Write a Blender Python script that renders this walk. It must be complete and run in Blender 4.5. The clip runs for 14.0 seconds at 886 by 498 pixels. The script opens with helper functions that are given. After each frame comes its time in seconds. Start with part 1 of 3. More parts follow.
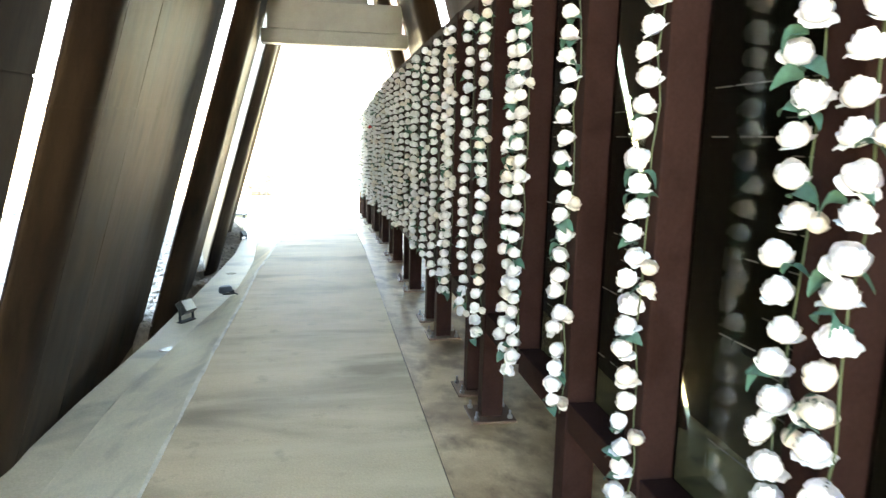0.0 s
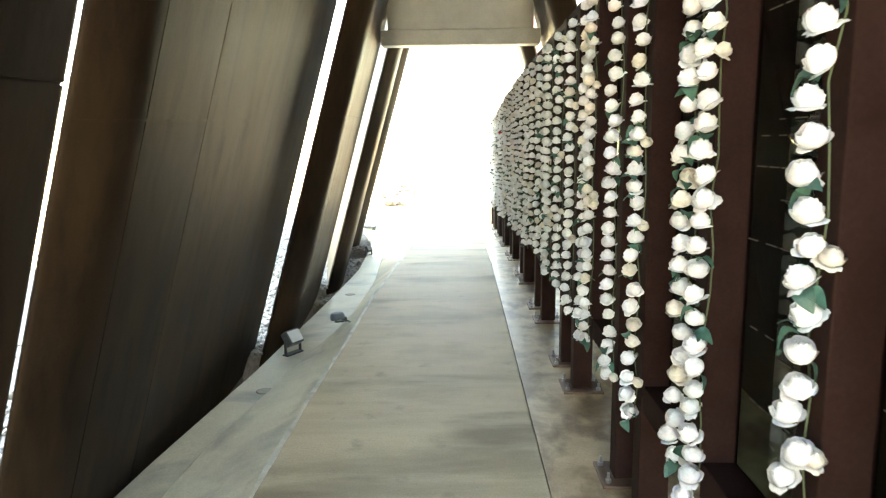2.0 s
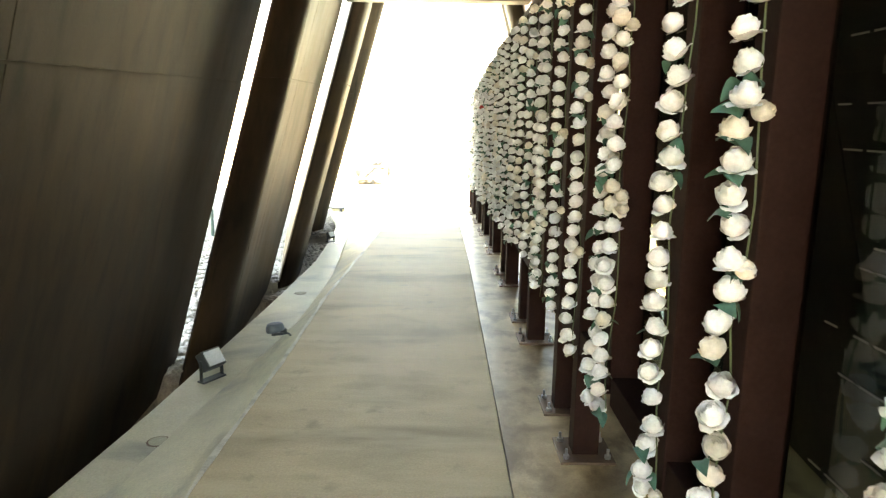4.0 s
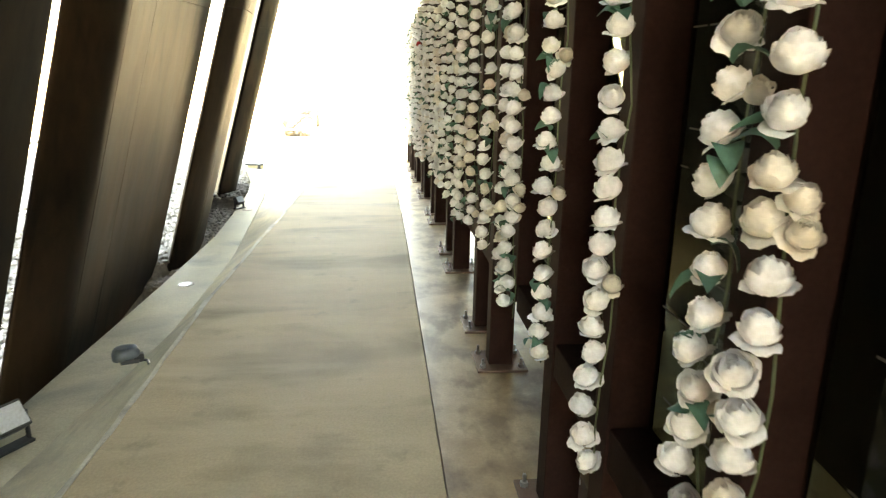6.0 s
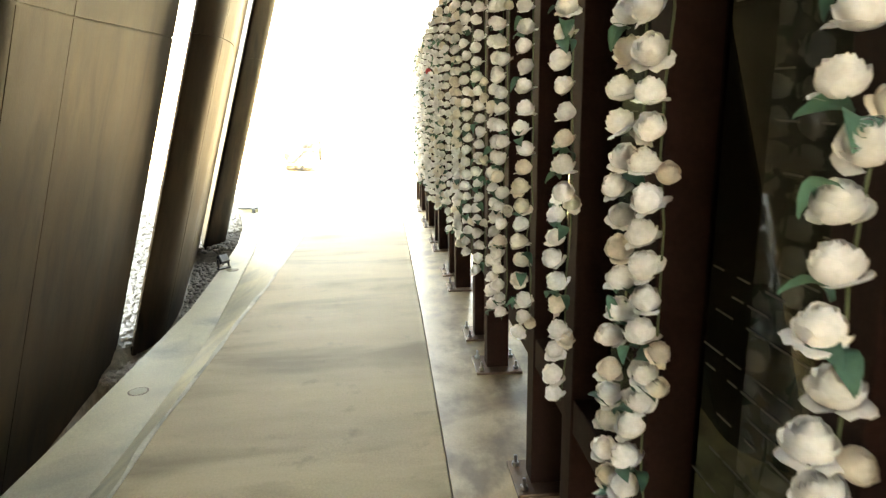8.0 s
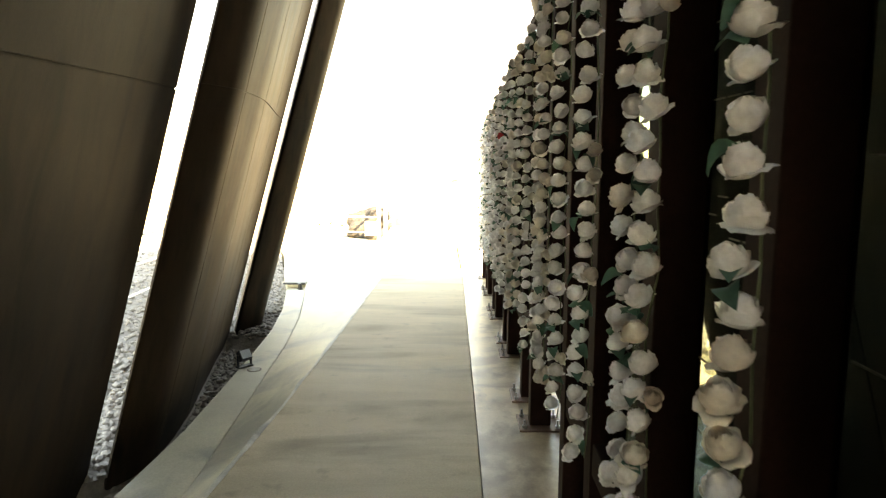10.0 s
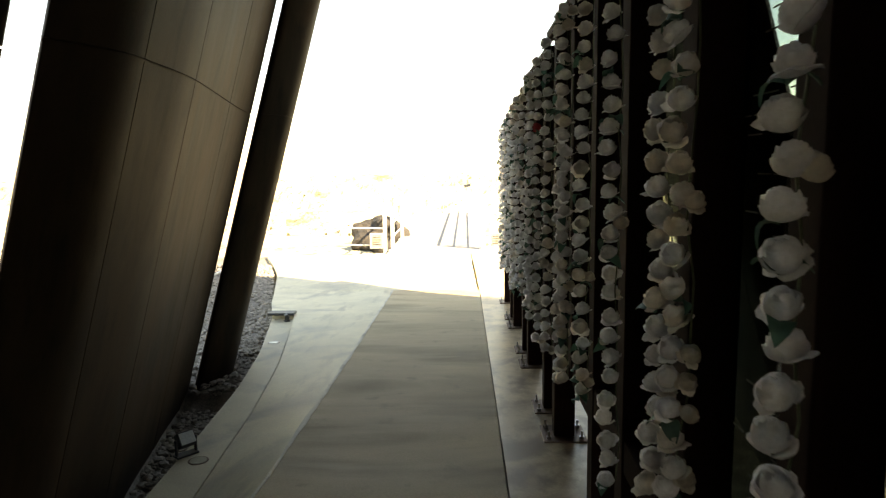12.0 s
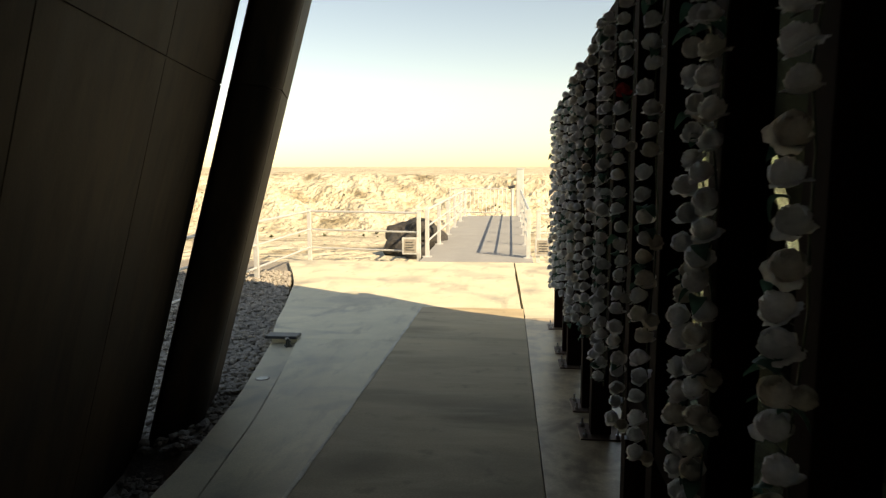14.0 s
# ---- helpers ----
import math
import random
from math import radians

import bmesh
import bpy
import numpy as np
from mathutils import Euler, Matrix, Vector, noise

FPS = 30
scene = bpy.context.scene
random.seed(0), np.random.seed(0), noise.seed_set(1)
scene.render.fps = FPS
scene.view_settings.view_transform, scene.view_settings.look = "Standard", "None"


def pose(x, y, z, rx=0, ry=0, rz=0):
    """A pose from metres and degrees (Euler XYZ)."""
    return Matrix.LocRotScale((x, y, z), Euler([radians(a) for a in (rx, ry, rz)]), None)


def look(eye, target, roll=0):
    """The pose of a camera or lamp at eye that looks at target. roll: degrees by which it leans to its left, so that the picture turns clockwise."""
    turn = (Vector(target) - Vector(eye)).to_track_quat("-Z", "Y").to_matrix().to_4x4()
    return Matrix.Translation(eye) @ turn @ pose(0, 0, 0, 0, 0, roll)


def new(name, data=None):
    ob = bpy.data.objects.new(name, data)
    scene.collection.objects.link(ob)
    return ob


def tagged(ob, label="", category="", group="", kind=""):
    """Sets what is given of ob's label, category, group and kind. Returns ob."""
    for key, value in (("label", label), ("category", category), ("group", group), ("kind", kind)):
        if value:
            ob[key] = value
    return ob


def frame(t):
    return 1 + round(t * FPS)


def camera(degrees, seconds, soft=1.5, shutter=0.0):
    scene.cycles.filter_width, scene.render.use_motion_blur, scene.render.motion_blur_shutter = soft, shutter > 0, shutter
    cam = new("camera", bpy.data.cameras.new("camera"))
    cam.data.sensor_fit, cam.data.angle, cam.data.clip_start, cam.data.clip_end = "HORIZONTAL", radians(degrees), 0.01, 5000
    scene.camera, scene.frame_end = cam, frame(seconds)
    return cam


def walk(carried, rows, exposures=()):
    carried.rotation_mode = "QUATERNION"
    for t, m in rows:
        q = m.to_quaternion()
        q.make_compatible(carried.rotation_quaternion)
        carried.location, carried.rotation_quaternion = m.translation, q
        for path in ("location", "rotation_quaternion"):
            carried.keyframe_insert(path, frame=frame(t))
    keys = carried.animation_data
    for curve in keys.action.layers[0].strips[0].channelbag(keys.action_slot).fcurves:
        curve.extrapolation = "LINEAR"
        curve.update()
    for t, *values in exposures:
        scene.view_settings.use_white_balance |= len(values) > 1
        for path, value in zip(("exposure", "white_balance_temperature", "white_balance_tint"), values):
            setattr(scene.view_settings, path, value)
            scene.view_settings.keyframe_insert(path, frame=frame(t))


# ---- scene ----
cam = camera(67.0, 14.0, 1.25, 0.25)
PATH = [
    (0, (-0.023, 0.227, 1.538), (0.327, 2.169, 1.216), 1.4),
    (0.5, (-0.038, 0.412, 1.564), (0.169, 2.385, 1.304), 1.2),
    (1, (0.028, 0.55, 1.579), (0.081, 2.529, 1.292), 1.5),
    (1.5, (0.11, 0.78, 1.583), (0.053, 2.757, 1.281), 2.2),
    (2, (0.141, 1.164, 1.548), (0.086, 3.139, 1.239), -0.6),
    (2.5, (0.135, 1.478, 1.558), (0.12, 3.446, 1.207), 0.1),
    (3, (0.188, 1.781, 1.532), (0.122, 3.747, 1.17), 0.9),
    (5.5, (0.238, 3.434, 1.508), (0.401, 5.371, 1.037), 1.1),
    (6, (0.303, 3.85, 1.428), (0.491, 5.773, 0.911), 1.1),
    (6.5, (0.279, 4.128, 1.454), (0.56, 6.037, 0.925), 0.7),
    (7, (0.282, 4.437, 1.443), (0.519, 6.345, 0.889), 0.6),
    (7.5, (0.32, 4.828, 1.428), (0.501, 6.748, 0.896), 0.0),
    (8, (0.318, 5.11, 1.488), (0.48, 7.052, 1.038), -0.7),
    (8.5, (0.353, 5.407, 1.49), (0.314, 7.372, 1.119), 1.5),
    (11, (0.396, 7.301, 1.522), (0.359, 9.285, 1.276), -0.6),
    (11.5, (0.372, 7.733, 1.499), (0.288, 9.717, 1.256), -0.4),
    (12, (0.341, 8.097, 1.503), (0.271, 10.08, 1.254), -0.8),
    (12.5, (0.33, 8.474, 1.502), (0.201, 10.463, 1.339), 0.1),
    (13, (0.31, 8.877, 1.492), (0.221, 10.869, 1.34), -0.3),
    (13.5, (0.33, 9.211, 1.453), (0.197, 11.2, 1.297), -0.5),
    (14, (0.352, 9.616, 1.429), (0.153, 11.591, 1.185), -0.1),
]
EXPOSURES = [(0, 5.35, 8800, 8), (1, 5.2, 9200, 7.5), (3, 5.3, 10800, 8), (5.5, 5.28, 13000, 10), (7.5, 5.42, 14000, 11), (8.5, 5.15, 14200, 11.5), (11, 3.2, 12800, 12), (12.5, 1.98, 11500, 12), (13.5, 1.1, 10700, 12), (14, 0.7, 10300, 12)]
walk(cam, [(t, look(eye, target, roll)) for t, eye, target, roll in PATH], EXPOSURES)

# ---- world and sun ----
SUN_DIR = Vector((-1.0, 0.75, -0.92)).normalized()
world = bpy.data.worlds.new("world")
scene.world = world
world.use_nodes = True
wn = world.node_tree.nodes
sky = wn.new("ShaderNodeTexSky")
sky.sky_type = "NISHITA"
sky.sun_disc = False
sky.sun_elevation = math.asin(-SUN_DIR.z)
sky.sun_rotation = math.atan2(-SUN_DIR.x, -SUN_DIR.y)
sky.air_density, sky.dust_density, sky.ozone_density = 0.9, 0.35, 1.0
world.node_tree.links.new(sky.outputs[0], wn["Background"].inputs[0])
wn["Background"].inputs[1].default_value = 0.125
sun = new("sun", bpy.data.lights.new("sun", "SUN"))
sun.data.energy, sun.data.angle, sun.data.color = 5.0, radians(0.5), (1.0, 0.95, 0.86)
sun.matrix_world = look((0, 0, 30), Vector((0, 0, 30)) + SUN_DIR)


# ---- materials ----
def material(name, low, high, scale=6.0, rough=0.7, metal=0.0, fine=90.0, bump=0.15, dist=0.004, per_object=0.0, stretch=(1, 1, 1), stain=None, stain_scale=1.2, spec=0.5):
    """Two-scale procedural surface: broad mottling between two colours, fine grain, optional stains."""
    m = bpy.data.materials.new(name)
    m.use_nodes = True
    n, l = m.node_tree.nodes, m.node_tree.links
    b = n["Principled BSDF"]
    co = n.new("ShaderNodeTexCoord")
    mp = n.new("ShaderNodeMapping")
    mp.inputs["Scale"].default_value = stretch
    geo = n.new("ShaderNodeNewGeometry")
    l.new(geo.outputs["Position"], mp.inputs[0])
    big = n.new("ShaderNodeTexNoise")
    big.inputs["Scale"].default_value, big.inputs["Detail"].default_value, big.inputs["Roughness"].default_value = scale, 6, 0.65
    small = n.new("ShaderNodeTexNoise")
    small.inputs["Scale"].default_value, small.inputs["Detail"].default_value = fine, 4
    l.new(mp.outputs[0], big.inputs[0])
    l.new(geo.outputs["Position"], small.inputs[0])
    ramp = n.new("ShaderNodeMapRange")
    ramp.inputs[1].default_value, ramp.inputs[2].default_value = 0.3, 0.7
    l.new(big.outputs[0], ramp.inputs[0])
    mix = n.new("ShaderNodeMix")
    mix.data_type = "RGBA"
    mix.inputs[6].default_value, mix.inputs[7].default_value = (*low, 1), (*high, 1)
    l.new(ramp.outputs[0], mix.inputs[0])
    out = mix.outputs[2]
    if stain:
        sn = n.new("ShaderNodeTexNoise")
        sn.inputs["Scale"].default_value, sn.inputs["Detail"].default_value, sn.inputs["Distortion"].default_value = stain_scale, 5, 0.6
        l.new(mp.outputs[0], sn.inputs[0])
        sr = n.new("ShaderNodeMapRange")
        sr.inputs[1].default_value, sr.inputs[2].default_value = 0.5, 0.68
        l.new(sn.outputs[0], sr.inputs[0])
        sm = n.new("ShaderNodeMix")
        sm.data_type = "RGBA"
        sm.inputs[7].default_value = (*stain, 1)
        l.new(sr.outputs[0], sm.inputs[0])
        l.new(out, sm.inputs[6])
        out = sm.outputs[2]
    hsv = n.new("ShaderNodeHueSaturation")
    gain = n.new("ShaderNodeMath")
    gain.operation = "MULTIPLY_ADD"
    gain.inputs[1].default_value, gain.inputs[2].default_value = 0.5, 0.75
    l.new(small.outputs[0], gain.inputs[0])
    val = gain.outputs[0]
    if per_object:
        oi = n.new("ShaderNodeObjectInfo")
        vary = n.new("ShaderNodeMath")
        vary.operation = "MULTIPLY_ADD"
        vary.inputs[1].default_value, vary.inputs[2].default_value = per_object, 1 - per_object / 2
        l.new(oi.outputs["Random"], vary.inputs[0])
        both = n.new("ShaderNodeMath")
        both.operation = "MULTIPLY"
        l.new(val, both.inputs[0])
        l.new(vary.outputs[0], both.inputs[1])
        val = both.outputs[0]
    l.new(val, hsv.inputs["Value"])
    l.new(out, hsv.inputs["Color"])
    l.new(hsv.outputs[0], b.inputs["Base Color"])
    rr = n.new("ShaderNodeMapRange")
    rr.inputs[3].default_value, rr.inputs[4].default_value = max(0.02, rough * 0.78), min(1.0, rough * 1.22)
    l.new(big.outputs[0], rr.inputs[0])
    l.new(rr.outputs[0], b.inputs["Roughness"])
    b.inputs["Metallic"].default_value = metal
    b.inputs["Specular IOR Level"].default_value = spec
    if bump:
        bp = n.new("ShaderNodeBump")
        bp.inputs["Strength"].default_value, bp.inputs["Distance"].default_value = bump, dist
        l.new(small.outputs[0], bp.inputs["Height"])
        l.new(bp.outputs[0], b.inputs["Normal"])
    return m


PATH_CONCRETE = material("path_concrete", (0.405, 0.318, 0.198), (0.575, 0.462, 0.295), 1.3, 0.68, stretch=(0.6, 1.6, 1), stain=(0.25, 0.20, 0.125), stain_scale=1.1, bump=0.04, spec=0.3)
SIDE_CONCRETE = material("side_concrete", (0.58, 0.525, 0.37), (0.75, 0.68, 0.49), 2.2, 0.55, stain=(0.40, 0.37, 0.29), stain_scale=1.3, bump=0.1)
CHAMFER = material("pale_joint", (0.48, 0.45, 0.36), (0.69, 0.65, 0.54), 5, 0.6, bump=0.2, stain=(0.34, 0.31, 0.25), stain_scale=3)
KERB_CONCRETE = material("kerb_concrete", (0.47, 0.415, 0.29), (0.61, 0.55, 0.39), 2.0, 0.55, stain=(0.28, 0.26, 0.21), stain_scale=1.6, bump=0.12)
STRIP_CONCRETE = material("strip_concrete", (0.31, 0.21, 0.11), (0.60, 0.455, 0.275), 2.6, 0.36, stain=(0.17, 0.10, 0.052), stain_scale=2.4, bump=0.1)
CORTEN = material("weathered_steel", (0.0125, 0.0082, 0.006), (0.033, 0.0205, 0.0135), 1.3, 0.6, 0.0, stretch=(3.2, 3.2, 0.28), stain=(0.0085, 0.0055, 0.004), stain_scale=1.7, per_object=0.3, bump=0.2, dist=0.003, spec=0.1)
STEEL_BROWN = material("brown_painted_steel", (0.0168, 0.0084, 0.0075), (0.0255, 0.0125, 0.011), 5, 0.85, 0.0, spec=0.05, bump=0.1, stain=(0.015, 0.0068, 0.0056), stain_scale=4)
PLATE = material("base_plate_steel", (0.11, 0.065, 0.045), (0.17, 0.10, 0.07), 9, 0.5, 0.5, bump=0.15)
BOLT = material("zinc_bolt", (0.5, 0.5, 0.5), (0.65, 0.65, 0.65), 30, 0.3, 1.0, bump=0)
GREY_BEAM = material("grey_beam_paint", (0.25, 0.25, 0.235), (0.33, 0.33, 0.31), 3, 0.5, 0.1, bump=0.06)
ETCH = material("etched_letters", (0.05, 0.05, 0.047), (0.08, 0.08, 0.075), 30, 0.6, bump=0)
PETAL = material("white_petal", (0.81, 0.81, 0.83), (0.87, 0.87, 0.89), 25, 0.75, bump=0.1, per_object=0.16, dist=0.002)
CREAM_PETAL = material("cream_petal", (0.76, 0.70, 0.64), (0.83, 0.79, 0.74), 25, 0.75, bump=0.1, per_object=0.16, dist=0.002)
def translucent(m, share):
    """Lets part of the light pass through a thin sheet."""
    n, l = m.node_tree.nodes, m.node_tree.links
    out, p = n["Material Output"], n["Principled BSDF"]
    t, mix = n.new("ShaderNodeBsdfTranslucent"), n.new("ShaderNodeMixShader")
    l.new(p.inputs["Base Color"].links[0].from_socket, t.inputs["Color"])
    mix.inputs[0].default_value = share
    l.new(p.outputs[0], mix.inputs[1])
    l.new(t.outputs[0], mix.inputs[2])
    l.new(mix.outputs[0], out.inputs["Surface"])


translucent(PETAL, 0.4)
translucent(CREAM_PETAL, 0.4)
RED_PETAL = material("red_petal", (0.45, 0.02, 0.03), (0.6, 0.04, 0.05), 25, 0.7, bump=0.1)
LEAF = material("rose_leaf", (0.028, 0.08, 0.06), (0.06, 0.16, 0.125), 20, 0.55, bump=0.1, per_object=0.5)
translucent(LEAF, 0.2)
STEM = material("garland_stem", (0.03, 0.05, 0.02), (0.06, 0.08, 0.035), 20, 0.7, bump=0)
GRAVEL = material("gravel", (0.17, 0.15, 0.125), (0.32, 0.29, 0.245), 14, 0.9, fine=45, bump=0.6, dist=0.02)
STONE = material("gravel_stone", (0.17, 0.15, 0.125), (0.44, 0.40, 0.34), 16, 0.85, bump=0.3)
EARTH = material("yellow_earth", (0.42, 0.36, 0.245), (0.67, 0.60, 0.455), 0.8, 0.95, fine=2.2, bump=0.9, dist=0.6, stain=(0.24, 0.19, 0.11), stain_scale=0.45)
ROCK = material("dark_boulder", (0.02, 0.019, 0.018), (0.06, 0.054, 0.048), 3, 0.85, bump=0.5, dist=0.03)
SCRUB = material("dry_scrub", (0.06, 0.07, 0.035), (0.13, 0.13, 0.07), 4, 0.9, bump=0)
GALV = material("pale_rail_steel", (0.55, 0.55, 0.53), (0.68, 0.68, 0.66), 8, 0.45, 0.4, bump=0.05)
DECK = material("bridge_deck", (0.25, 0.25, 0.242), (0.32, 0.32, 0.31), 2, 0.7, bump=0.1)
LAMP_BODY = material("floodlight_housing", (0.03, 0.035, 0.04), (0.06, 0.065, 0.07), 12, 0.45, 0.3, bump=0.05)
LAMP_HOOD = material("spotlight_hood", (0.055, 0.075, 0.095), (0.085, 0.11, 0.135), 12, 0.4, 0.2, bump=0.05)
PIPE_GREEN = material("green_pipe", (0.02, 0.045, 0.04), (0.035, 0.07, 0.06), 10, 0.5, bump=0.05)
RING_LENS = material("recessed_lens", (0.42, 0.39, 0.29), (0.52, 0.48, 0.37), 8, 0.2, bump=0)
LAMP_LENS = material("floodlight_lens", (0.5, 0.55, 0.58), (0.6, 0.64, 0.66), 6, 0.12, bump=0)


def glass_material():
    m = bpy.data.materials.new("clear_glass")
    m.use_nodes = True
    b = m.node_tree.nodes["Principled BSDF"]
    b.inputs["Transmission Weight"].default_value = 1.0
    b.inputs["Roughness"].default_value = 0.02
    b.inputs["IOR"].default_value = 1.3
    b.inputs["Base Color"].default_value = (0.3, 0.38, 0.33, 1)
    return m


GLASS = glass_material()


def streaked(m, colour, stretch, scale, low, high, amount):
    """Adds drawn-out streaks of another tone to a surface."""
    n, l = m.node_tree.nodes, m.node_tree.links
    p = n["Principled BSDF"]
    geo, mp, tex = n.new("ShaderNodeNewGeometry"), n.new("ShaderNodeMapping"), n.new("ShaderNodeTexNoise")
    mp.inputs["Scale"].default_value = stretch
    tex.inputs["Scale"].default_value, tex.inputs["Detail"].default_value, tex.inputs["Roughness"].default_value = scale, 5, 0.6
    l.new(geo.outputs["Position"], mp.inputs[0])
    l.new(mp.outputs[0], tex.inputs[0])
    r = n.new("ShaderNodeMapRange")
    r.inputs[1].default_value, r.inputs[2].default_value, r.inputs[4].default_value = low, high, amount
    l.new(tex.outputs[0], r.inputs[0])
    mix = n.new("ShaderNodeMix")
    mix.data_type = "RGBA"
    mix.inputs[7].default_value = (*colour, 1)
    l.new(r.outputs[0], mix.inputs[0])
    l.new(p.inputs["Base Color"].links[0].from_socket, mix.inputs[6])
    l.new(mix.outputs[2], p.inputs["Base Color"])


streaked(CORTEN, (0.058, 0.035, 0.0195), (0.8, 0.8, 0.35), 1.5, 0.47, 0.68, 0.6)
streaked(CORTEN, (0.050, 0.031, 0.018), (1.0, 1.0, 0.12), 3.5, 0.5, 0.72, 0.65)
streaked(CORTEN, (0.012, 0.008, 0.006), (1.0, 1.0, 0.10), 12.0, 0.52, 0.7, 0.5)
streaked(PATH_CONCRETE, (0.59, 0.485, 0.315), (0.5, 2.4, 1.0), 1.9, 0.5, 0.74, 0.7)
streaked(PATH_CONCRETE, (0.17, 0.145, 0.10), (1.0, 1.0, 1.0), 5.5, 0.6, 0.74, 0.5)
streaked(SIDE_CONCRETE, (0.30, 0.265, 0.20), (1.6, 0.5, 1.0), 3.2, 0.55, 0.75, 0.7)
streaked(STRIP_CONCRETE, (0.13, 0.075, 0.037), (1.3, 0.8, 1.0), 3.4, 0.48, 0.64, 0.8)
streaked(EARTH, (0.72, 0.64, 0.46), (1.0, 0.5, 0.6), 0.9, 0.48, 0.62, 0.7)


# ---- mesh helpers ----
def part(name, bm, mat, parent=None, label="", smooth=False):
    """Links a bmesh as one mesh object, under parent where given."""
    me = bpy.data.meshes.new(name)
    bm.to_mesh(me)
    bm.free()
    me.materials.append(mat)
    if smooth:
        for p in me.polygons:
            p.use_smooth = True
    ob = new(name, me)
    if parent:
        ob.parent = parent
    if label:
        ob["label"] = label
    return ob


def share(name, me, parent, m):
    ob = new(name, me)
    ob.parent = parent
    ob.matrix_basis = m
    return ob


def box(bm, x0, x1, y0, y1, z0, z1, bevel=0.0):
    r = bmesh.ops.create_cube(bm, size=1, matrix=Matrix.Translation(((x0 + x1) / 2, (y0 + y1) / 2, (z0 + z1) / 2)) @ Matrix.Diagonal((x1 - x0, y1 - y0, z1 - z0, 1)))
    if bevel:
        edges = list({e for v in r["verts"] for e in v.link_edges})
        bmesh.ops.bevel(bm, geom=edges, offset=bevel, segments=2, affect="EDGES", profile=0.5)
    return bm


def tube(bm, a, b, r, n=10):
    a, b = Vector(a), Vector(b)
    d = b - a
    m = Matrix.Translation((a + b) / 2) @ d.to_track_quat("Z", "Y").to_matrix().to_4x4()
    bmesh.ops.create_cone(bm, cap_ends=True, segments=n, radius1=r, radius2=r, depth=d.length, matrix=m)
    return bm


def lerp_table(table, y):
    if y <= table[0][0]:
        return table[0][1]
    for (a, p), (b, q) in zip(table, table[1:]):
        if y <= b:
            return p + (q - p) * (y - a) / (b - a)
    return table[-1][1]


def floor_z(y):
    """Level of the walkway: flat, then a gentle ramp down to the forecourt."""
    return lerp_table([(9.5, 0.0), (11.0, -0.045), (17.8, -0.36)], y)


def strip_z(y):
    return lerp_table([(2.0, -0.13), (5.7, -0.16), (9.0, -0.205), (12, -0.215), (15.0, -0.28), (16.2, -0.32)], y)


def outer_x(y):
    return lerp_table([(0, -1.75), (4.6, -1.56), (6, -1.46), (8.2, -1.39), (10.5, -1.33), (12, -1.4), (13.2, -1.5), (14.3, -1.66), (15.1, -1.83), (16.0, -2.03)], y)


def inner_x(y):
    return lerp_table([(4.6, -1.34), (6.46, -1.15), (7.2, -1.06), (8, -1.0), (9.8, -1.0), (11, -1.08), (12.6, -1.2), (13.8, -1.35), (15.1, -1.58), (16.0, -1.76)], y)


def slab(bm, ys, left, right, top, depth=0.35, across=3):
    """A strip of concrete that follows two edges, with a real underside and sides."""
    rows = []
    for y in ys:
        a, b = left(y), right(y)
        row = []
        for i in range(across + 1):
            x = a + (b - a) * i / across
            row.append((bm.verts.new((x, y, top(x, y))), bm.verts.new((x, y, top(x, y) - depth))))
        rows.append(row)
    for r, s in zip(rows, rows[1:]):
        for i in range(across):
            bm.faces.new((r[i][0], r[i + 1][0], s[i + 1][0], s[i][0]))
            bm.faces.new((r[i][1], s[i][1], s[i + 1][1], r[i + 1][1]))
        bm.faces.new((r[0][0], s[0][0], s[0][1], r[0][1]))
        bm.faces.new((r[-1][0], r[-1][1], s[-1][1], s[-1][0]))
    for r, flip in ((rows[0], 1), (rows[-1], 0)):
        for i in range(across):
            f = (r[i][0], r[i][1], r[i + 1][1], r[i + 1][0])
            bm.faces.new(f if flip else f[::-1])
    return bm


def span(a, b, step):
    n = max(1, round((b - a) / step))
    return [a + (b - a) * i / n for i in range(n + 1)]


# ---- ground and floors ----
PATH_R = 0.532


def path_l(y):
    """The walkway's edge beside the kerb, which draws in a little halfway along."""
    return lerp_table([(5.0, -0.80), (6.4, -0.77), (8, -0.77), (9.2, -0.715), (10.6, -0.675), (12.3, -0.68), (14, -0.70), (17.8, -0.765)], y)


